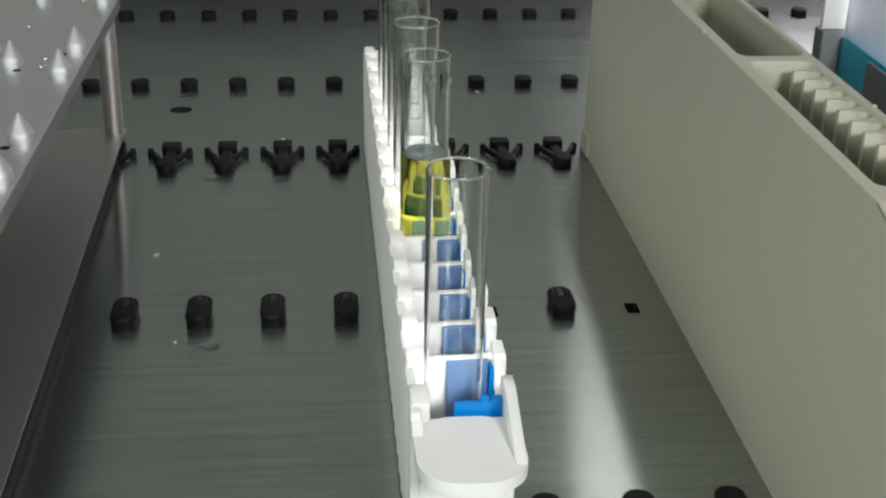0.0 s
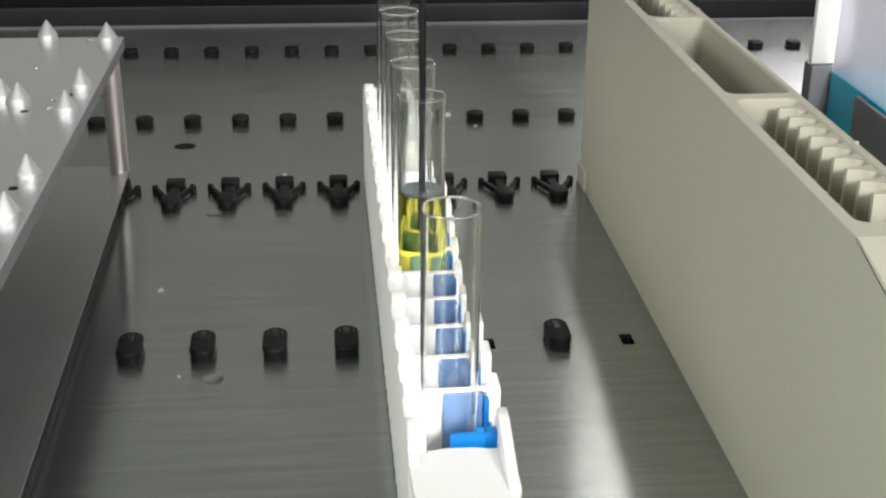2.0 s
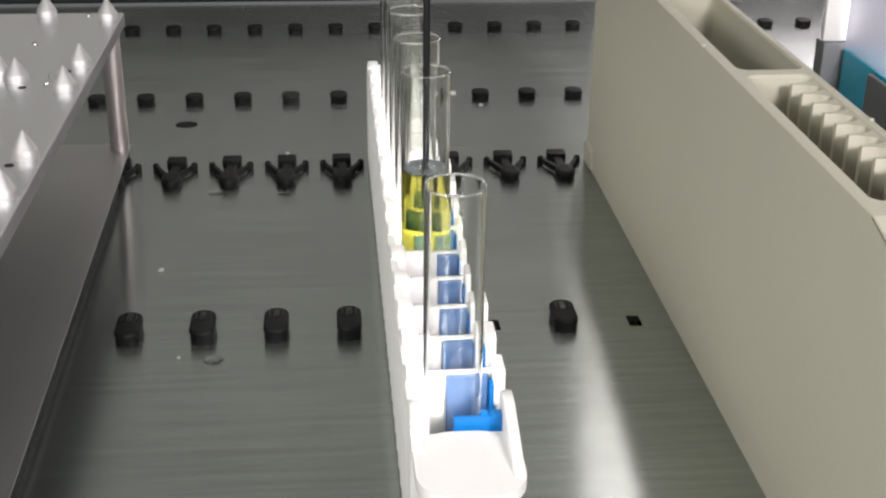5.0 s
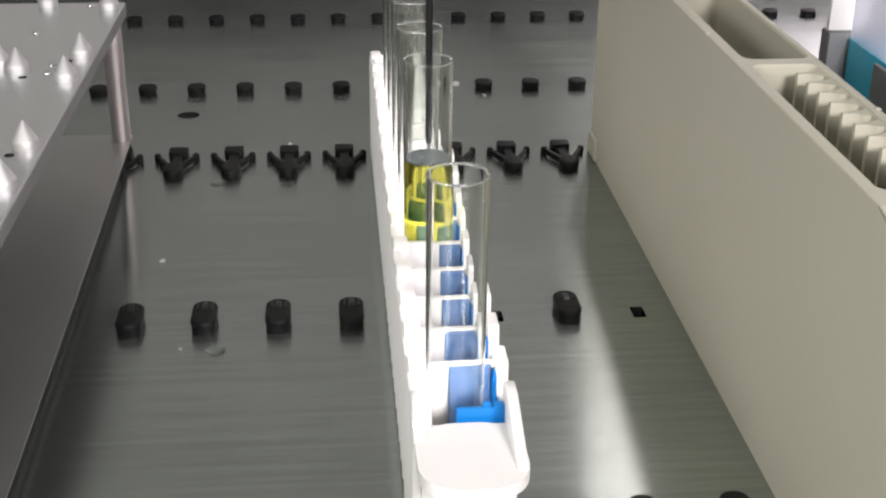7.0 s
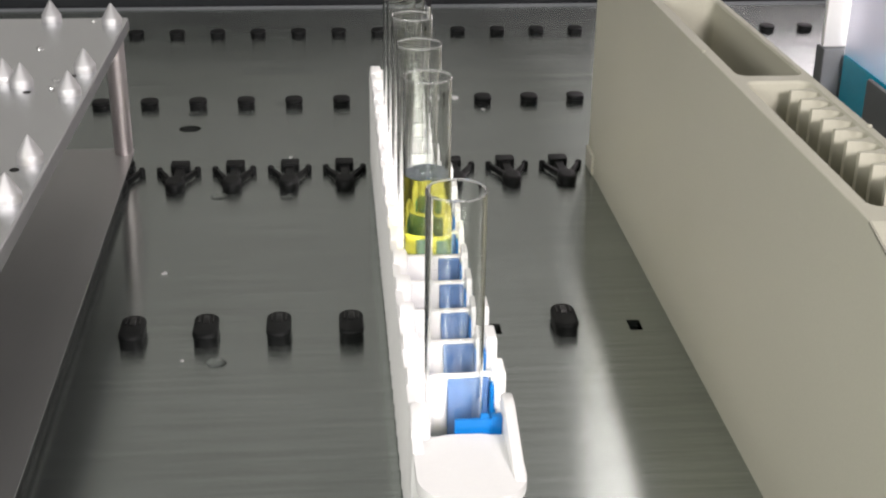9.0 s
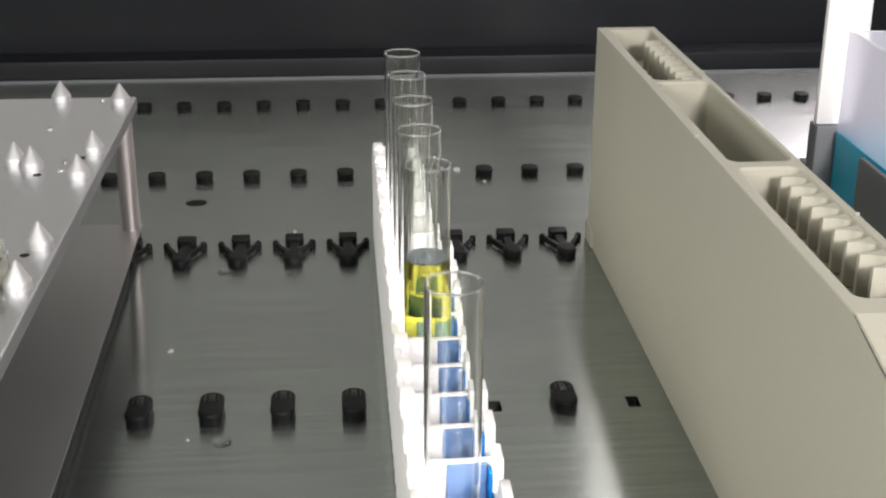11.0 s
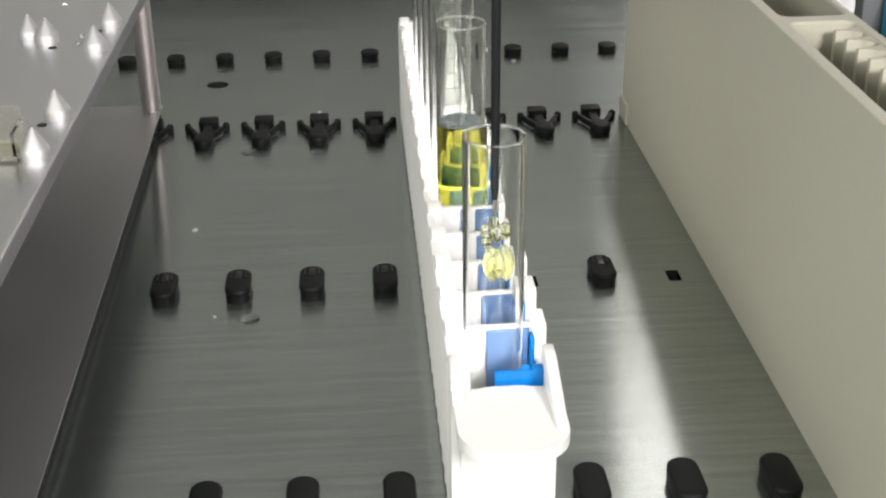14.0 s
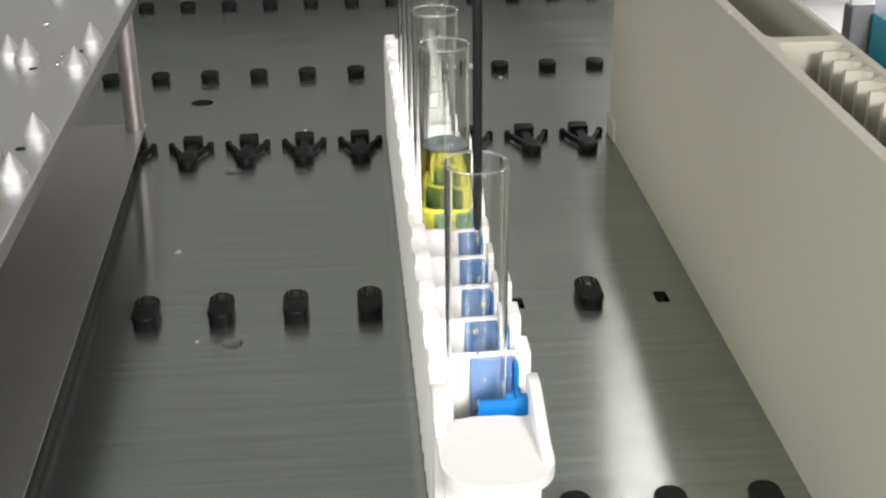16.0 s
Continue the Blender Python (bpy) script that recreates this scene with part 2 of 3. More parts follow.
def housing():
    bm = bmesh.new()
    box(bm, -0.45, 0.55, 0.7335, 0.7350, -0.012, 0.0015, 0.0004, 1)
    tagged(part("trim", bm, GREY), "folded rear edge of the steel deck", "edge", kind="structure")
    wall = tagged(part("wall_back", box(bmesh.new(), -0.47, 0.57, 0.760, 0.775, -0.012, 0.062), PANEL), "dark blue-grey rear panel of the instrument", "wall", kind="structure")
    part("ledge", box(bmesh.new(), -0.45, 0.55, 0.736, 0.760, -0.012, 0.012, 0.002), PANEL, wall, "dark ledge along the foot of the panel")
    tagged(part("wall_upper", box(bmesh.new(), -0.47, 0.57, 0.766, 0.775, 0.062, 0.60), SHADE), "pale grey upper rear panel of the housing", "wall", kind="structure")
    tagged(part("wall_left", box(bmesh.new(), -0.47, -0.45, -0.25, 0.760, -0.012, 0.60), SHELL), "plain pale grey side panel", "wall", kind="structure")
    tagged(part("wall_right", box(bmesh.new(), 0.55, 0.57, -0.25, 0.760, -0.012, 0.60), SHELL), "plain pale grey side panel", "wall", kind="structure")
    tagged(part("ceiling", box(bmesh.new(), -0.47, 0.57, 0.05, 0.775, 0.60, 0.62), SHELL), "plain pale grey hood over the deck", "ceiling", kind="structure")


housing()

# ---- guide pegs and clips ----
PITCH = 0.021


def pill(bm, wide, half, z0, z1, b):
    """A flat capsule with rounded rims."""
    rings = []
    for inset, z in ((b * 0.6, z0), (b * 0.15, z0 + b * 0.2), (0, z0 + b * 0.6), (0, z1 - b), (b * 0.13, z1 - b * 0.5), (b * 0.5, z1 - b * 0.13), (b, z1)):
        rings.append([bm.verts.new((x, y, z)) for x, y in rounded(-wide + inset, wide - inset, -half + inset, half - inset, wide - inset - 0.2 * MM, 8)])
    n = len(rings[0])
    for p, q in zip(rings, rings[1:]):
        for i in range(n):
            bm.faces.new((p[i], p[(i + 1) % n], q[(i + 1) % n], q[i]))
    bm.faces.new(rings[0][::-1])
    bm.faces.new(rings[-1])
    return bm


def guide_peg(half, label, group, tongue):
    wide = (3.6 if half > 0.006 else 3.9) * MM
    root = thing("guide_peg", (0, 0, 0), label, "guide peg", group)
    low = 0.0024 if half > 0.006 else 0.0019
    bm = bmesh.new()
    prism(bm, rounded(-wide + 0.25 * MM, wide - 0.25 * MM, -half + 0.6 * MM, half - 0.5 * MM, 2.6 * MM), -0.0005, low)
    part("foot", bm, BLACK, root)
    bm = bmesh.new()
    pill(bm, wide, half, low, low + 0.0020, 0.0009)
    part("cap", bm, BLACK, root)
    if not tongue:
        return root
    bm = bmesh.new()
    prism(bm, [(half - 7.2 * MM, 0.0040), (half - 2.2 * MM, 0.0040), (half - 2.2 * MM, 0.0046), (half - 5.4 * MM, 0.0050), (half - 7.2 * MM, 0.0045)], -1.0 * MM, 1.0 * MM, 0.0002, 1, axis="x")
    for q in (-1, 1):
        box(bm, q * 2.0 * MM - 0.25 * MM, q * 2.0 * MM + 0.25 * MM, half - 6.6 * MM, half - 2.4 * MM, 0.0040, 0.00475, 0.0001, 1)
    part("tongue", bm, TONGUE, root)
    return root


long_rows = [(k, 0.3352) for k in (-3, -2, -1, 0, 3)]
near_rows = [(k, 0.2315) for k in (-2, -1, 0, 2, 3, 4)]
short_rows = [(k, 0.5528) for k in (-5, -4, -3, -2, -1, 0, 3, 4, 5, 10.17)] + [(k, 0.6715) for k in (-5, -4, -3, -2, -1, 0, 1, 2, 3, 4, 5, 6, 10, 11, 12)]
for half, spots, label, group, tongue in (
        (7.4 * MM, long_rows, "long black plastic capsule-shaped guide peg on the steel deck", "long guide pegs on the deck", True),
        (7.5 * MM, near_rows, "smooth black plastic capsule-shaped guide peg on the steel deck", "smooth guide pegs on the deck", False),
        (4.6 * MM, short_rows, "short rounded black plastic guide peg on the steel deck", "short guide pegs on the deck", False)):
    peg = guide_peg(half, label, group, tongue)
    for i, (k, y) in enumerate(spots):
        if i:
            copy_thing(peg, pose(k * PITCH, y, 0))
        else:
            peg.matrix_basis = pose(k * PITCH, y, 0)


def spring_clip():
    root = thing("spring_clip", (0, 0, 0), "black plastic clip with two spread arms on the deck", "clip", "clips on the deck")
    bm = bmesh.new()
    oval = [(3.7 * MM * math.sin(2 * math.pi * i / 24), -1.2 * MM - 5.5 * MM * math.cos(2 * math.pi * i / 24)) for i in range(24)]
    prism(bm, oval, -0.0005, 0.0042, 0.0018, 4)
    part("body", bm, BLACK, root)
    bm = bmesh.new()
    prism(bm, [(-2.1 * MM, 1 * MM), (2.1 * MM, 1 * MM), (1.5 * MM, 6 * MM), (1.5 * MM, 13 * MM), (1.9 * MM, 17.6 * MM), (-1.9 * MM, 17.6 * MM), (-1.5 * MM, 13 * MM), (-1.5 * MM, 6 * MM)], -0.0005, 0.0020, 0.0004, 2)
    part("neck", bm, BLACK, root)
    bm = bmesh.new()
    prism(bm, rounded(-3.6 * MM, 3.6 * MM, 17.0 * MM, 23.0 * MM, 0.9 * MM, 3), -0.0005, 0.0030, 0.0006, 2)
    part("rear_block", bm, BLACK, root)
    for q in (-1, 1):
        bm = bmesh.new()
        prism(bm, [(q * 1.8 * MM, 4.0 * MM), (q * 3.0 * MM, 2.0 * MM), (q * 4.7 * MM, 6.4 * MM), (q * 7.2 * MM, 12.8 * MM), (q * 6.4 * MM, 13.8 * MM), (q * 3.7 * MM, 8.2 * MM)][::q], 0.0008, 0.0030, 0.0004, 2)
        bmesh.ops.recalc_face_normals(bm, faces=bm.faces)
        lathe(bm, [(0, -0.0004), (1.2 * MM, -0.0004), (1.3 * MM, 0.0004), (1.3 * MM, 0.0028), (0.9 * MM, 0.0034), (0, 0.0034)], 16, (q * 7.1 * MM, 13.8 * MM, 0))
        part("arm", bm, BLACK, root)
    return root


clip = spring_clip()
for i, k in enumerate((-4, -3, -2, -1, 0, 2, 3, 4)):
    m = pose(k * PITCH, 0.4545, 0)
    if i:
        copy_thing(clip, m)
    else:
        clip.matrix_basis = m

# ---- the white sample rack ----
SLOT0, STEP, SLOTS = 0.2330, 0.01560, 16
XL, XR = 0.0103, 0.0319


def sample_rack():
    y0, y1 = SLOT0 - STEP / 2, SLOT0 + (SLOTS - 0.5) * STEP
    rack = thing("sample_rack", ((XL + XR) / 2, 0.34, 0), "white plastic sample rack with sixteen slots and a front grip", "tube rack")
    inv = Matrix.Translation((-(XL + XR) / 2, -0.34, 0))

    def add(name, bm, mat, label="", under=None):
        bmesh.ops.transform(bm, matrix=inv, verts=bm.verts)
        return part(name, bm, mat, under or rack, label)

    add("base", box(bmesh.new(), XL + 0.0022, XR - 0.0022, y0, y1, 0.0002, 0.0075), WHITE)
    bm = bmesh.new()
    box(bm, XL, XL + 0.0020, y0 - 0.0060, y1 + 0.0020, 0.0018, 0.0384, 0.0004, 2)
    add("side_wall", bm, WHITE)
    for k in range(2 * SLOTS):
        y = y0 + 0.004 + k * STEP / 2
        add("rib", box(bmesh.new(), XL - 0.0002, XL + 0.0005, y - 0.0008, y + 0.0008, 0.002, 0.0376, 0.0001, 1), WHITE)
    bm = bmesh.new()
    box(bm, XR - 0.0020, XR, y0 - 0.0060, y1 + 0.0020, 0.0, 0.0345, 0.0003, 1)
    add("side_wall", bm, WHITE)
    add("front_wall", box(bmesh.new(), XL + 0.0020, XR - 0.0020, y0 - 0.0060, y0 - 0.0022, 0.0, 0.0346, 0.0003, 1), WHITE)
    add("rear_wall", box(bmesh.new(), XL + 0.0020, XR - 0.0020, y1 - 0.0006, y1 + 0.0018, 0.0, 0.0385, 0.0003, 1), WHITE)
    for k in range(1, SLOTS):
        y = y0 + k * STEP
        add("divider", box(bmesh.new(), XL + 0.0018, XR - 0.0018, y - 0.0009, y + 0.0009, 0.0075, 0.0390, 0.0005, 2), WHITE)
    for k in range(SLOTS + 1):
        y = y0 + k * STEP
        bm = bmesh.new()
        prism(bm, [(y - 0.0040, 0.0340), (y + 0.0056, 0.0340), (y + 0.0052, 0.0376), (y + 0.0030, 0.0396), (y - 0.0014, 0.0399), (y - 0.0036, 0.0388)], XL + 0.0003, XL + 0.0042, 0.0008, 2, axis="x")
        add("ear", bm, WHITE)
        if k == 0:
            continue
        bm = bmesh.new()
        prism(bm, [(y - 0.0046, 0.0325), (y + 0.0036, 0.0325), (y + 0.0036, 0.0402), (y + 0.0024, 0.0411), (y - 0.0036, 0.0411), (y - 0.0046, 0.0400)], XR - 0.0026, XR - 0.0001, 0.0005, 2, axis="x")
        add("lug", bm, WHITE)
    bm = bmesh.new()
    prism(bm, rounded(XL + 0.0004, XR + 0.0004, 0.1995, 0.2230, 0.0085, 10), 0.0322, 0.0348, 0.0008, 3)
    add("grip", bm, WHITE, "rounded white finger grip")
    for x, peak, run in ((XL + 0.0001, 0.0396, 0.0090), (XR - 0.0023, 0.0411, 0.0200)):
        bm = bmesh.new()
        prism(bm, [(y0 + 0.0045, 0.0320), (y0 + 0.0045, peak - 0.001), (y0 + 0.0030, peak), (y0 - 0.0015, peak), (y0 - run, 0.0349), (y0 - run, 0.0320)], x, x + 0.0024, 0.0006, 2, axis="x")
        add("cheek", bm, WHITE)
    for k in range(SLOTS):
        c = SLOT0 + k * STEP
        if k > 7:
            continue
        bm = bmesh.new()
        front = c - (0.0086 if k == 0 else 0.0072)
        box(bm, 0.0286, 0.0297, c + 0.0036, c + 0.0066, 0.0080, 0.0376, 0.0003, 1)
        box(bm, 0.0196, 0.0274, front, front + 0.0010, 0.0080, 0.0372, 0.0004, 2)
        box(bm, 0.0273, 0.0296, front, front + 0.0022, 0.0080, 0.0376, 0.0004, 2)
        box(bm, 0.0250, 0.0268, front + 0.0002, front + 0.0014, 0.0366, 0.0382, 0.0003, 1)
        insert = add("spring_insert", bm, BLUE, "bright blue plastic spring insert")
        bm = bmesh.new()
        box(bm, 0.0193, 0.0284, c + 0.0056, c + 0.0067, 0.0080, 0.0388, 0.0003, 1)
        add("panel", bm, FILM, "frosted pale blue panel", insert)
    return rack


sample_rack()

# ---- glass tubes ----
TUBE_X, TUBE_FOOT, TUBE_TOP, TUBE_R = 0.0201, 0.0100, 0.0850, 0.0062


def tube_meshes():
    """The wall, the rounded bottom and the fire-polished rim of a tube."""
    h, r, w = TUBE_TOP - TUBE_FOOT, TUBE_R, 0.00045
    ri, seam = r - w, 0.0075
    wall = [(r, seam), (r, 0.03), (r, h - 0.0005), (ri, h - 0.0005), (ri, 0.03), (ri, seam)]
    bowl = [(r, seam)] + [(r * math.sin(a), r - r * math.cos(a)) for a in (radians(90 - 15 * i) for i in range(6))] + [(0, 0)]
    inner = [(ri, seam)] + [(ri * math.sin(a), r - ri * math.cos(a)) for a in (radians(90 - 15 * i) for i in range(6))] + [(0, w)]
    bm = bmesh.new()
    lathe(bm, bowl, 48)
    lathe(bm, inner, 48)
    rim = [(r - w / 2 + 0.00024 * math.cos(2 * math.pi * i / 10), h - 0.0003 + 0.00028 * math.sin(2 * math.pi * i / 10)) for i in range(11)]
    return (("wall", mesh_of("wall", lathe(bmesh.new(), wall, 64), GLASS)), ("bottom", mesh_of("bottom", bm, GLASS)), ("rim", mesh_of("rim", lathe(bmesh.new(), rim, 64), RIM)))


tube_parts = tube_meshes()
for k in (0, 5, 7, 9, 11, 13):
    label = "clear glass test tube half full of yellow liquid" if k == 5 else "empty clear glass test tube standing in the white rack"
    tube = thing("test_tube", (TUBE_X, SLOT0 + k * STEP, TUBE_FOOT), label, "test tube", "glass tubes in the rack")
    for name, me in tube_parts:
        g = new(name, me)
        g.parent = tube
        g.visible_shadow = False
    if k == 5:
        r, top = TUBE_R - 0.0002, 0.0494
        prof = [(r * math.sin(a), TUBE_R - r * math.cos(a)) for a in (radians(15 * i) for i in range(0, 7))]
        prof += [(r, 0.02), (r, 0.035), (r, top - 0.0006), (r * 0.6, top - 0.0007), (0, top - 0.0007)]
        liq = part("liquid", lathe(bmesh.new(), prof, 48), YELLOW, tube, "clear yellow liquid with a curved surface")
        liq.visible_shadow = False
        # thin added disc; its tint paints the reflection on the liquid
        sheen = part("sheen_disc", lathe(bmesh.new(), [(0, top - 0.0005), (r * 0.80, top - 0.0004), (r * 0.93, top), (r * 0.93, top - 0.0004), (r * 0.80, top - 0.00065), (0, top - 0.00068)], 48), SHEEN, tube, "grey disc imitating the reflection on the liquid's surface")
        sheen.visible_shadow = False

# ---- the beige reagent tray ----


def reagent_tray():
    x0, x1, y0, y1, top = 0.0955, 0.1172, 0.1200, 0.4710, 0.0850
    tray = thing("reagent_tray", ((x0 + x1) / 2, 0.3, 0), "tall narrow beige plastic tray with finned pockets", "tray")
    inv = Matrix.Translation((-(x0 + x1) / 2, -0.3, 0))

    def add(name, bm, mat=BEIGE, label=""):
        bmesh.ops.transform(bm, matrix=inv, verts=bm.verts)
        return part(name, bm, mat, tray, label)

    pockets = [(0.0985, 0.1152, 0.2190, 0.3020, 0.0115), (0.0985, 0.1158, 0.3065, 0.3895, 0.050), (0.0985, 0.1148, 0.3915, 0.4670, 0.0115)]
    bm = bmesh.new()
    edges = []
    ys = 0.2120

    def ring(pts):
        v = [bm.verts.new(p) for p in pts]
        e = [bm.edges.new((v[i], v[(i + 1) % len(v)])) for i in range(len(v))]
        return v, e

    rim, e0 = ring([(x0, ys, top), (x1, ys, top), (x1, y1, top), (x0, y1, top)])
    edges += e0
    for a, b, c, d, deep in pockets:
        pts = rounded(a, b, c, d, 0.0030, 10)
        v, e = ring([(x, y, top) for x, y in pts])
        edges += e
        mid = [bm.verts.new((x, y, top - 0.0006)) for x, y in rounded(a + 0.0004, b - 0.0004, c + 0.0004, d - 0.0004, 0.0028, 10)]
        low = [bm.verts.new((x, y, top - deep)) for x, y in rounded(a + 0.0012, b - 0.0012, c + 0.0012, d - 0.0012, 0.0026, 10)]
        n = len(v)
        for p, q in ((v, mid), (mid, low)):
            for i in range(n):
                bm.faces.new((p[i], p[(i + 1) % n], q[(i + 1) % n], q[i]))
        bm.faces.new(low[::-1])
    bmesh.ops.triangle_fill(bm, use_beauty=True, use_dissolve=False, edges=edges)
    f0, f1 = bm.verts.new((x0, y0, 0.0600)), bm.verts.new((x1, y0, 0.0600))
    g = [bm.verts.new(p) for p in ((x0, y0, 0), (x1, y0, 0), (x1, y1, 0), (x0, y1, 0))]
    bm.faces.new((rim[0], rim[1], f1, f0))
    bm.faces.new((f0, f1, g[1], g[0]))
    bm.faces.new((rim[0], f0, g[0], g[3], rim[3]))
    bm.faces.new((rim[1], rim[2], g[2], g[1], f1))
    bm.faces.new((rim[2], rim[3], g[3], g[2]))
    bm.faces.new((g[0], g[1], g[2], g[3]))
    sharp = [e for e in bm.edges if all(abs(v.co.x - x0) < 1e-6 for v in e.verts) and min(v.co.z for v in e.verts) > 0.05]
    bmesh.ops.bevel(bm, geom=sharp, offset=0.0005, segments=2, affect="EDGES", profile=0.6)
    add("body", bm).data.set_sharp_from_angle(angle=radians(12))
    box_foot = bmesh.new()
    box(box_foot, x0 - 0.0009, x0 + 0.001, y1 - 0.012, y1 + 0.0012, 0.0, 0.0085, 0.0005, 1)
    add("foot", box_foot)
    for x, y in ((x0 + 0.0004, 0.3300), (x1 - 0.0004, 0.4010), (x1 - 0.0004, 0.2660)):
        bm = bmesh.new()
        lathe(bm, [(0, -0.0004), (0.0007, -0.0004), (0.0007, 0.0003), (0.0004, 0.0005), (0, 0.0005)], 10, (x, y, top))
        add("nib", bm, BEIGE, "small moulding nib on the rim")
    for base, count in ((0.2958, 9), (0.4493, 8)):
        for i in range(count):
            y = base - 0.00750 * i
            xr = 0.1150 if base < 0.4 else 0.1146
            pts = [(0.1086, y - 0.0007), (0.1086, y + 0.0007), (xr - 0.0036, y + 0.0008)]
            pts += [(xr - 0.0036 + 0.0040 * math.sin(radians(q)), y + 0.0008 + 0.0028 * (1 - math.cos(radians(q)))) for q in (20, 40, 60, 75, 90)]
            pts += [(xr - 0.0036 + 0.0040 * math.sin(radians(q)), y - 0.0008 - 0.0028 * (1 - math.cos(radians(q)))) for q in (90, 75, 60, 40, 20)]
            pts += [(xr - 0.0036, y - 0.0008)]
            if y - 0.004 > (0.2190 if base < 0.4 else 0.3915):
                add("fin", prism(bmesh.new(), pts, top - 0.0112, top - 0.0005, 0.0002, 1))
    return tray


reagent_tray()

# ---- the stand with locating pins ----


def pin_stand():
    stand = thing("pin_stand", (-0.17, 0.32, 0), "two-level metal stand with pointed locating pins", "stand")
    inv = Matrix.Translation((0.17, -0.32, 0))

    def add(name, bm, mat, label="", under=None):
        bmesh.ops.transform(bm, matrix=inv, verts=bm.verts)
        return part(name, bm, mat, under or stand, label)

    add("base_plate", prism(bmesh.new(), [(-0.27, 0.12), (-0.0762, 0.12), (-0.0812, 0.4850), (-0.27, 0.4850)], 0.0051, 0.0057), BASE, "dull grey steel base plate")
    # added block; its black stands for the dark gap below the plate
    add("gap_block", prism(bmesh.new(), [(-0.262, 0.13), (-0.0775, 0.13), (-0.0822, 0.4840), (-0.262, 0.4840)], 0.0, 0.0051), BLACK, "black block filling the dark gap under the base plate")
    top = add("top_plate", box(bmesh.new(), -0.27, -0.0805, 0.12, 0.4910, 0.0530, 0.0560, 0.0004, 1), PLATE, "brushed aluminium top plate")
    add("flange", box(bmesh.new(), -0.0818, -0.0803, 0.12, 0.4905, 0.0512, 0.0556, 0.0002, 1), EDGE, "folded edge of the top plate", top)
    # sheet added below the plate; its dark colour imitates the shade there
    add("shade_backing", box(bmesh.new(), -0.266, -0.0820, 0.124, 0.4880, 0.0522, 0.0530), UNDERSHADE, "dark sheet added under the top plate for its shade", top)
    for x, y in ((-0.0848, 0.4800), (-0.0848, 0.1400), (-0.262, 0.4800), (-0.262, 0.1400)):
        bm = bmesh.new()
        lathe(bm, [(0, 0.0052), (0.0036, 0.0052), (0.0036, 0.0531), (0, 0.0531)], 28, (x, y, 0))
        add("post", bm, POST, "round turned metal post")
    for x, y in ((-0.0851, 0.4820), (-0.1080, 0.4870), (-0.0848, 0.4195), (-0.0853, 0.3935), (-0.1018, 0.4035), (-0.1082, 0.4085), (-0.0852, 0.3330), (-0.0850, 0.3045)):
        bm = bmesh.new()
        lathe(bm, [(0, 0.0558), (0.0036, 0.0558), (0.0036, 0.0582), (0.0034, 0.0585), (0.0005, 0.0634), (0.0002, 0.0637), (0, 0.0638)], 40, (x, y, 0))
        add("pin", bm, PIN, "bright pointed pin")
    for x, y in ((-0.0925, 0.4860), (-0.1050, 0.4480), (-0.0922, 0.4090), (-0.0922, 0.4005), (-0.112, 0.366)):
        bm = bmesh.new()
        lathe(bm, [(0.0013, 0.0558), (0.0013, 0.0561), (0.0011, 0.0565), (0.0006, 0.0568), (0, 0.0569)], 16, (x, y, 0))
        add("rivet", bm, STEEL, "small bright rivet")
    # flat black discs stand in for the dark of small holes
    for x, y in ((-0.0882, 0.3270), (-0.0880, 0.4135), (-0.0990, 0.3965)):
        bm = bmesh.new()
        lathe(bm, [(0, 0.0559), (0.0013, 0.0559), (0.0013, 0.0561), (0, 0.0561)], 16, (x, y, 0))
        add("hole_disc", bm, BLACK, "black disc painted as a small hole in the top plate")
    return stand


pin_stand()

# ---- the detergent tub ----


def detergent_tub():
    x0, x1, y0, y1 = 0.1700, 0.2400, 0.2600, 0.4140
    tub = thing("detergent_tub", ((x0 + x1) / 2, (y0 + y1) / 2, 0), "frosted plastic tub half full of blue liquid", "tub")
    inv = Matrix.Translation((-(x0 + x1) / 2, -(y0 + y1) / 2, 0))

    def add(name, bm, mat, label=""):
        bmesh.ops.transform(bm, matrix=inv, verts=bm.verts)
        return part(name, bm, mat, tub, label)

    w, h = 0.0014, 0.095
    bm = bmesh.new()
    rings = [[bm.verts.new((x, y, z)) for x, y in ((x0 + d, y0 + d), (x1 - d, y0 + d), (x1 - d, y1 - d), (x0 + d, y1 - d))] for d, z in ((0, 0), (0, h), (w, h), (w, w))]
    for a, b in zip(rings, rings[1:]):
        for i in range(4):
            bm.faces.new((a[i], a[(i + 1) % 4], b[(i + 1) % 4], b[i]))
    bm.faces.new(rings[0][::-1])
    bm.faces.new(rings[3])
    add("shell", bm, FROST).visible_shadow = False
    add("liquid", box(bmesh.new(), x0 - 0.0003, x1 + 0.0003, y0 - 0.0003, y1 + 0.0003, 0.0003, 0.0600, 0.0008, 2), CYAN, "blue detergent filling the lower half")
    return tub


detergent_tub()
holder = thing("tub_holder", (0.16, 0.40, 0), "grey plastic bracket with an upright white strip", "bracket")
hm = Matrix.Translation((-0.16, -0.40, 0))
for name, ext, mat in (("bracket", (0.1634, 0.1770, 0.4160, 0.4240, 0.0, 0.0612), GREY), ("strip", (0.1636, 0.1792, 0.4180, 0.4210, 0.0612, 0.1050), WHITE), ("side_plate", (0.1672, 0.1690, 0.2600, 0.3870, 0.0, 0.0595), GREY)):
    bm = box(bmesh.new(), *ext, 0.0010, 2)
    bmesh.ops.transform(bm, matrix=hm, verts=bm.verts)
    part(name, bm, mat, holder)

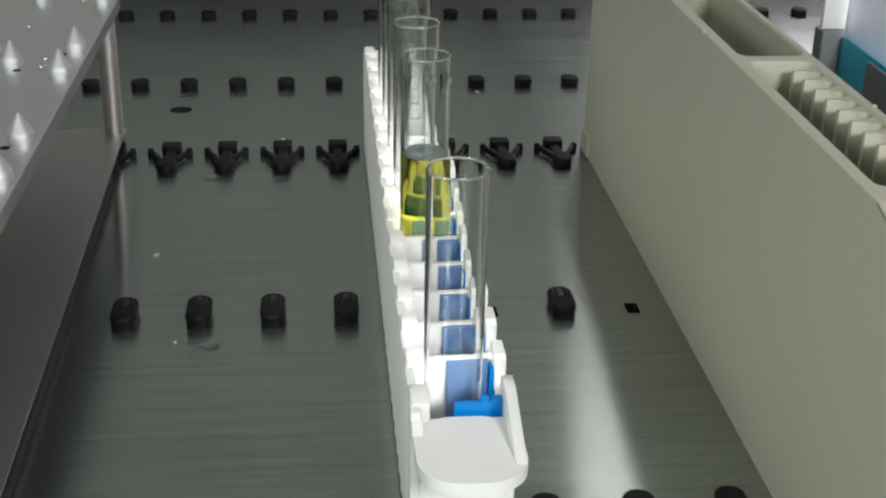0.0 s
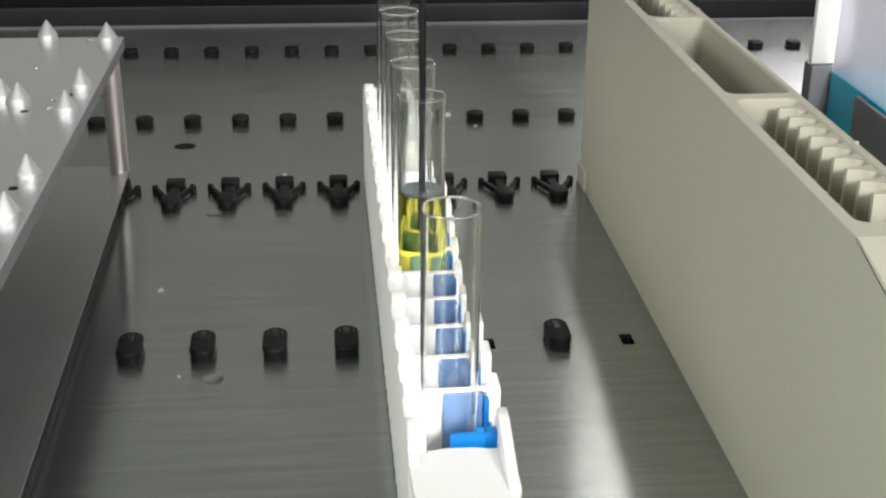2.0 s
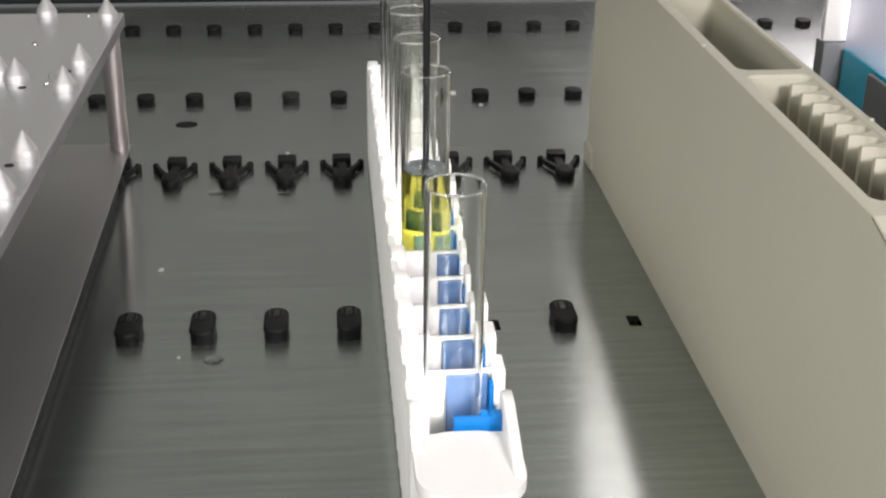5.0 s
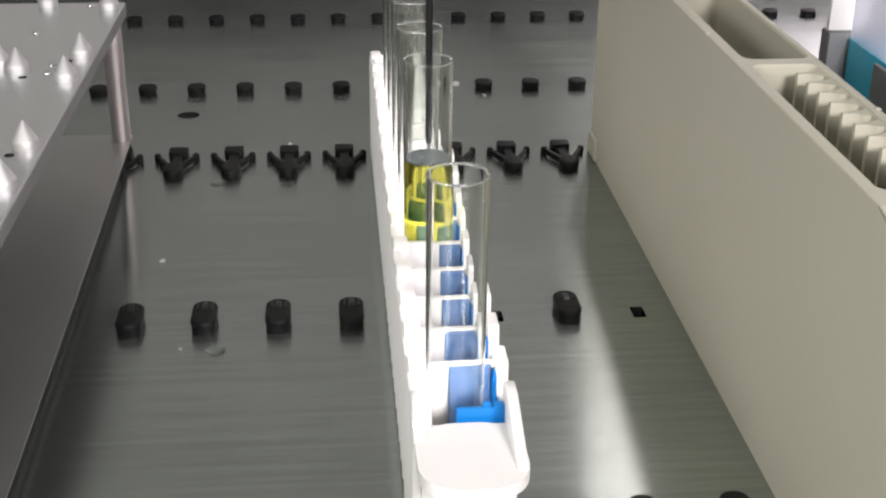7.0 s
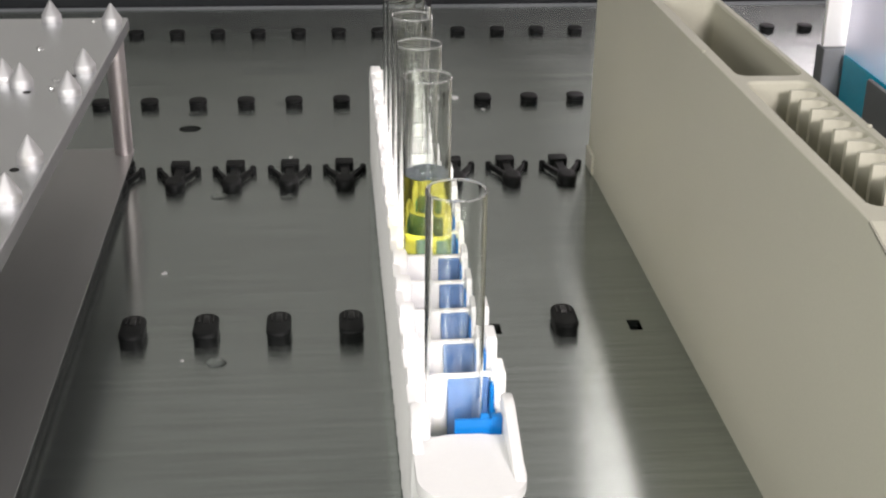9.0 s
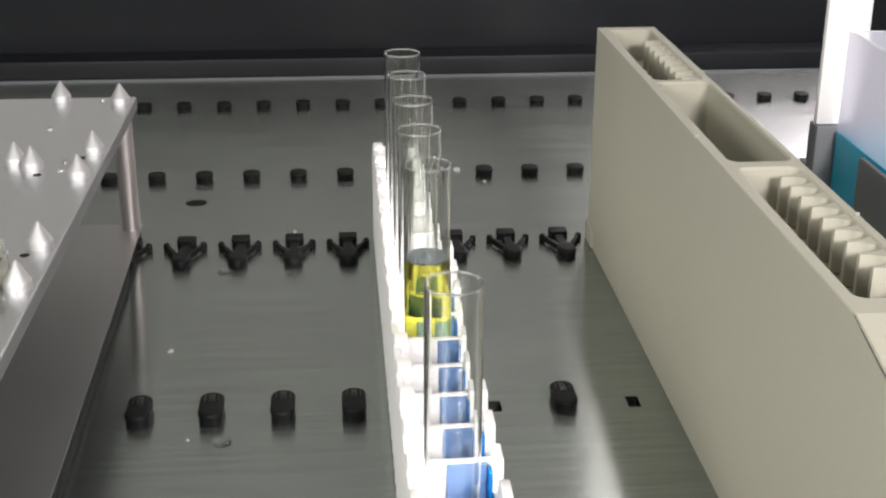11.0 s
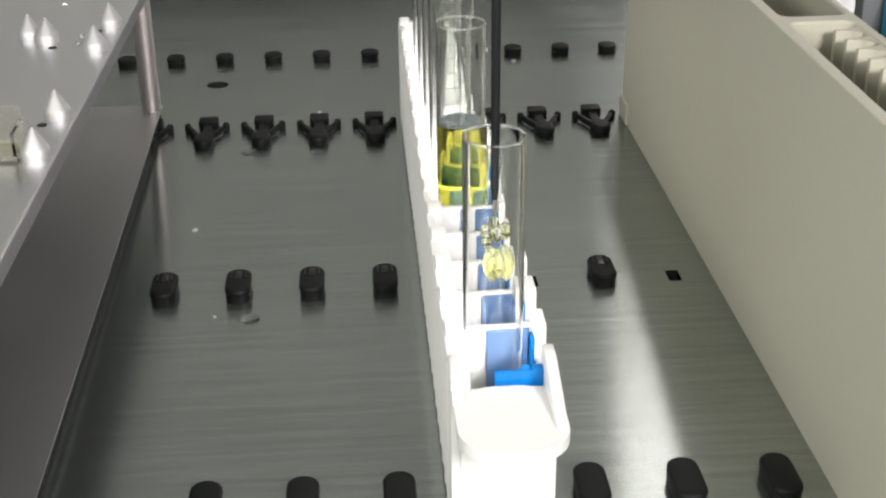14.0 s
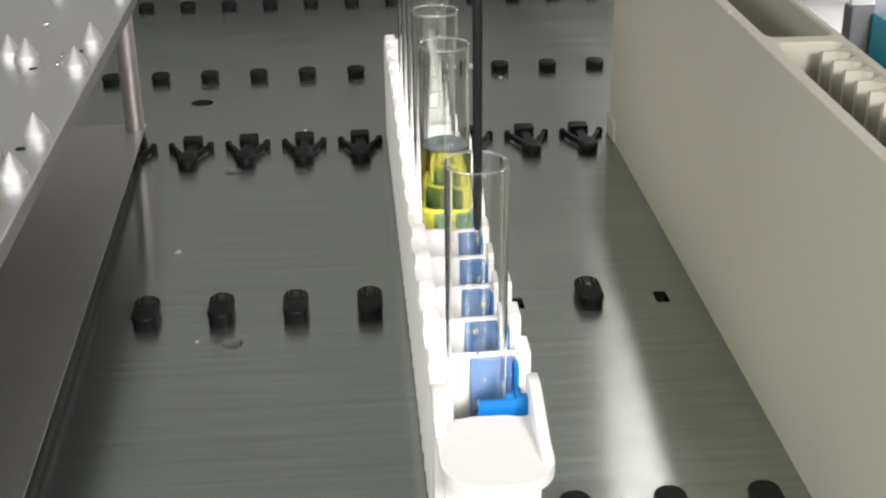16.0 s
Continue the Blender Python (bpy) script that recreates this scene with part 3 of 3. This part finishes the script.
# ---- a clear cuvette piece on the stand ----
cuv = thing("clear_cuvette", (-0.099, 0.308, 0.0560), "small yellowed clear plastic piece on the stand", "cuvette")
bm = bmesh.new()
box(bm, -0.006, 0.010, -0.006, 0.006, 0, 0.0012)
box(bm, -0.006, -0.0052, -0.006, 0.006, 0.0012, 0.013)
box(bm, 0.0092, 0.010, -0.006, 0.006, 0.0012, 0.007)
box(bm, -0.0052, 0.0092, 0.0052, 0.006, 0.0012, 0.010)
part("shell", bm, AMBER, cuv)

# ---- the sampling needle and what it gives out ----
needle = thing("sampling_needle", (TUBE_X, SLOT0 + 5 * STEP, 0.150), "thin black-coated sampling needle in a grey plastic holder", "needle")
part("tip", lathe(bmesh.new(), [(0, 0), (0.00025, 0), (0.00045, 0.0010), (0.00045, 0.0040), (0, 0.0040)], 20), STEEL, needle, "fine bare steel tip")
part("coated_shaft", lathe(bmesh.new(), [(0, 0.0036), (0.00060, 0.0036), (0.00088, 0.0060), (0.00092, 0.0800), (0, 0.0800)], 24), NEEDLE, needle, "black coated shaft")
part("holder", lathe(bmesh.new(), [(0, 0.0798), (0.0030, 0.0798), (0.0040, 0.0815), (0.0040, 0.1700), (0.0034, 0.1710), (0, 0.1710)], 28), GREY, needle, "grey plastic needle holder")
part("upper_shaft", lathe(bmesh.new(), [(0, 0.1708), (0.00105, 0.1708), (0.00105, 0.4600), (0, 0.4600)], 24), STEEL, needle, "bare steel upper shaft")

# seconds, height of the tip, way along the rack
NEEDLE_ROWS = [
    (0.0, 0.1500, 5), (1.25, 0.1480, 5), (1.4, 0.1080, 5), (1.5, 0.0680, 5), (1.7, 0.0480, 5), (2.0, 0.0440, 5), (3.7, 0.0440, 5),
    (5.8, 0.0500, 5), (6.5, 0.0550, 5), (7.0, 0.0594, 5), (7.5, 0.0700, 5), (8.0, 0.0810, 5), (8.4, 0.0890, 5), (8.7, 0.0945, 5), (9.0, 0.0990, 5),
    (9.5, 0.1045, 5), (10.0, 0.1133, 5), (10.2, 0.1168, 5), (10.9, 0.1300, 5), (11.9, 0.1300, 0), (12.3, 0.1225, 0), (12.6, 0.1215, 0), (12.8, 0.0850, 0),
    (13.0, 0.0710, 0), (13.5, 0.0690, 0), (14.5, 0.0672, 0), (16.0, 0.0675, 0)]




def bead(name, r, h, label, mat=BEAD):
    """A drop of the sample, drawn out along z."""
    prof = [(r * math.sin(a), -h * math.cos(a)) for a in (radians(18 * i) for i in range(11))]
    ob = part(name, lathe(bmesh.new(), [(0, -h)] + prof[1:-1] + [(0, h)], 16), mat)
    ob.visible_shadow = False
    return tagged(ob, label, "drop", "drops of the dispensed sample")


# each drop: its place across the tube, how it trails the first, and where it comes to rest
FALL = [(13.8, 0.0635), (13.9, 0.0610), (14.0, 0.0575), (14.1, 0.0520), (14.2, 0.0453), (14.3, 0.0392), (14.4, 0.0334), (14.6, 0.0190)]
drops = []
for i in range(9):
    a = 2 * math.pi * i / 8
    dx, dy = (0.0020 * math.cos(a), 0.0020 * math.sin(a)) if i < 8 else (0.0, 0.0)
    drops.append((bead("drop", 0.00125 if i < 8 else 0.0014, 0.0030 if i < 8 else 0.0017, "pale yellow falling drop inside the glass tube", SLUG if i < 8 else BEAD), 0.0010 + dx, dy, 0.0006 * math.sin(2.3 * i), None))
for i in range(6):
    a = math.pi / 6 + math.pi * i / 3
    drops.append((bead("drop", 0.0011, 0.0018, "clear trailing drop inside the glass tube"), 0.0004 + 0.0022 * math.cos(a), 0.0022 * math.sin(a), 0.0068 + 0.0010 * math.sin(1.7 * i), None))
for i, z in enumerate((0.0625, 0.0570, 0.0510, 0.0455, 0.0400, 0.0350)):
    drops.append((bead("droplet", 0.00042 + 0.00012 * (i % 3), 0.0006 + 0.0002 * (i % 2), "tiny clear droplet clinging to the glass wall"), 0.0008 * math.sin(2.0 * i), -0.0046, 0.0, z))


def motions():
    walk(needle, [(t, pose(TUBE_X + 0.0002, SLOT0 + k * STEP, z)) for t, z, k in NEEDLE_ROWS])
    for i, (ob, dx, dy, dz, rest) in enumerate(drops):
        up = 0.088 + 0.0036 * i
        leads = i == 8
        rows = [(t, pose(TUBE_X + 0.0002, SLOT0 + k * STEP, z + up)) for t, z, k in NEEDLE_ROWS if t < 13.2]
        rows.append((13.43 if leads else 13.63, pose(TUBE_X + 0.0002, SLOT0, 0.0693 + up)))
        if leads:
            rows += [(13.5, pose(TUBE_X + 0.0006, SLOT0, 0.0640)), (13.63, pose(TUBE_X + 0.0006, SLOT0, 0.0630))]
        for t, z in FALL:
            spread = min(1.0, max(0.3, (t - 13.6) / 0.3))
            height = z + dz * spread if rest is None else max(z, rest)
            rows.append((t, pose(TUBE_X + dx * spread, SLOT0 + dy * spread, height)))
        rows.append((16.0, rows[-1][1]))
        walk(ob, rows)


# ---- flecks, painted glints and wet spots on the deck ----
rnd = random.Random(5)
# the two with y above 0.54 are pale chips painted for bright glints
for x, y, r in ((-0.0589, 0.3795, 0.0009), (-0.0477, 0.3212, 0.0005), (0.0513, 0.5608, 0.0019), (0.0622, 0.5435, 0.0012), (-0.0212, 0.4860, 0.0008)):
    bm = bmesh.new()
    n = 7
    prism(bm, [(r * rnd.uniform(0.6, 1.3) * math.cos(2 * math.pi * i / n), 1.3 * r * rnd.uniform(0.6, 1.3) * math.sin(2 * math.pi * i / n)) for i in range(n)], 0, 0.0004, 0.0001, 1)
    ob = tagged(part("fleck", bm, WHITE if r > 0.0013 else CHIP), "tiny pale mark for lint and glints on the steel deck", "fleck", "flecks on the deck")
    ob.location = (x, y, 0.00002)
spot = part("wet_spot", lathe(bmesh.new(), [(0.0034, 0.0), (0.0033, 0.0002), (0.0026, 0.0006), (0.0014, 0.0008), (0, 0.00085)], 28), WATER)
spot.location, spot.scale, spot.visible_shadow = (-0.0381, 0.3195, 0.0001), (0.85, 0.75, 1), False
tagged(spot, "flat clear water drop on the steel deck", "drop", "wet spots on the deck")
for x, y, w, d in ((-0.0462, 0.4462, 0.9, 1.0), (-0.0215, 0.4440, 0.7, 0.6), (0.0010, 0.5440, 0.8, 0.8), (-0.0640, 0.5440, 0.8, 0.7)):
    wet = copy_thing(spot, pose(x, y, 0.0001))
    wet.scale = (w, d, 0.5)

motions()
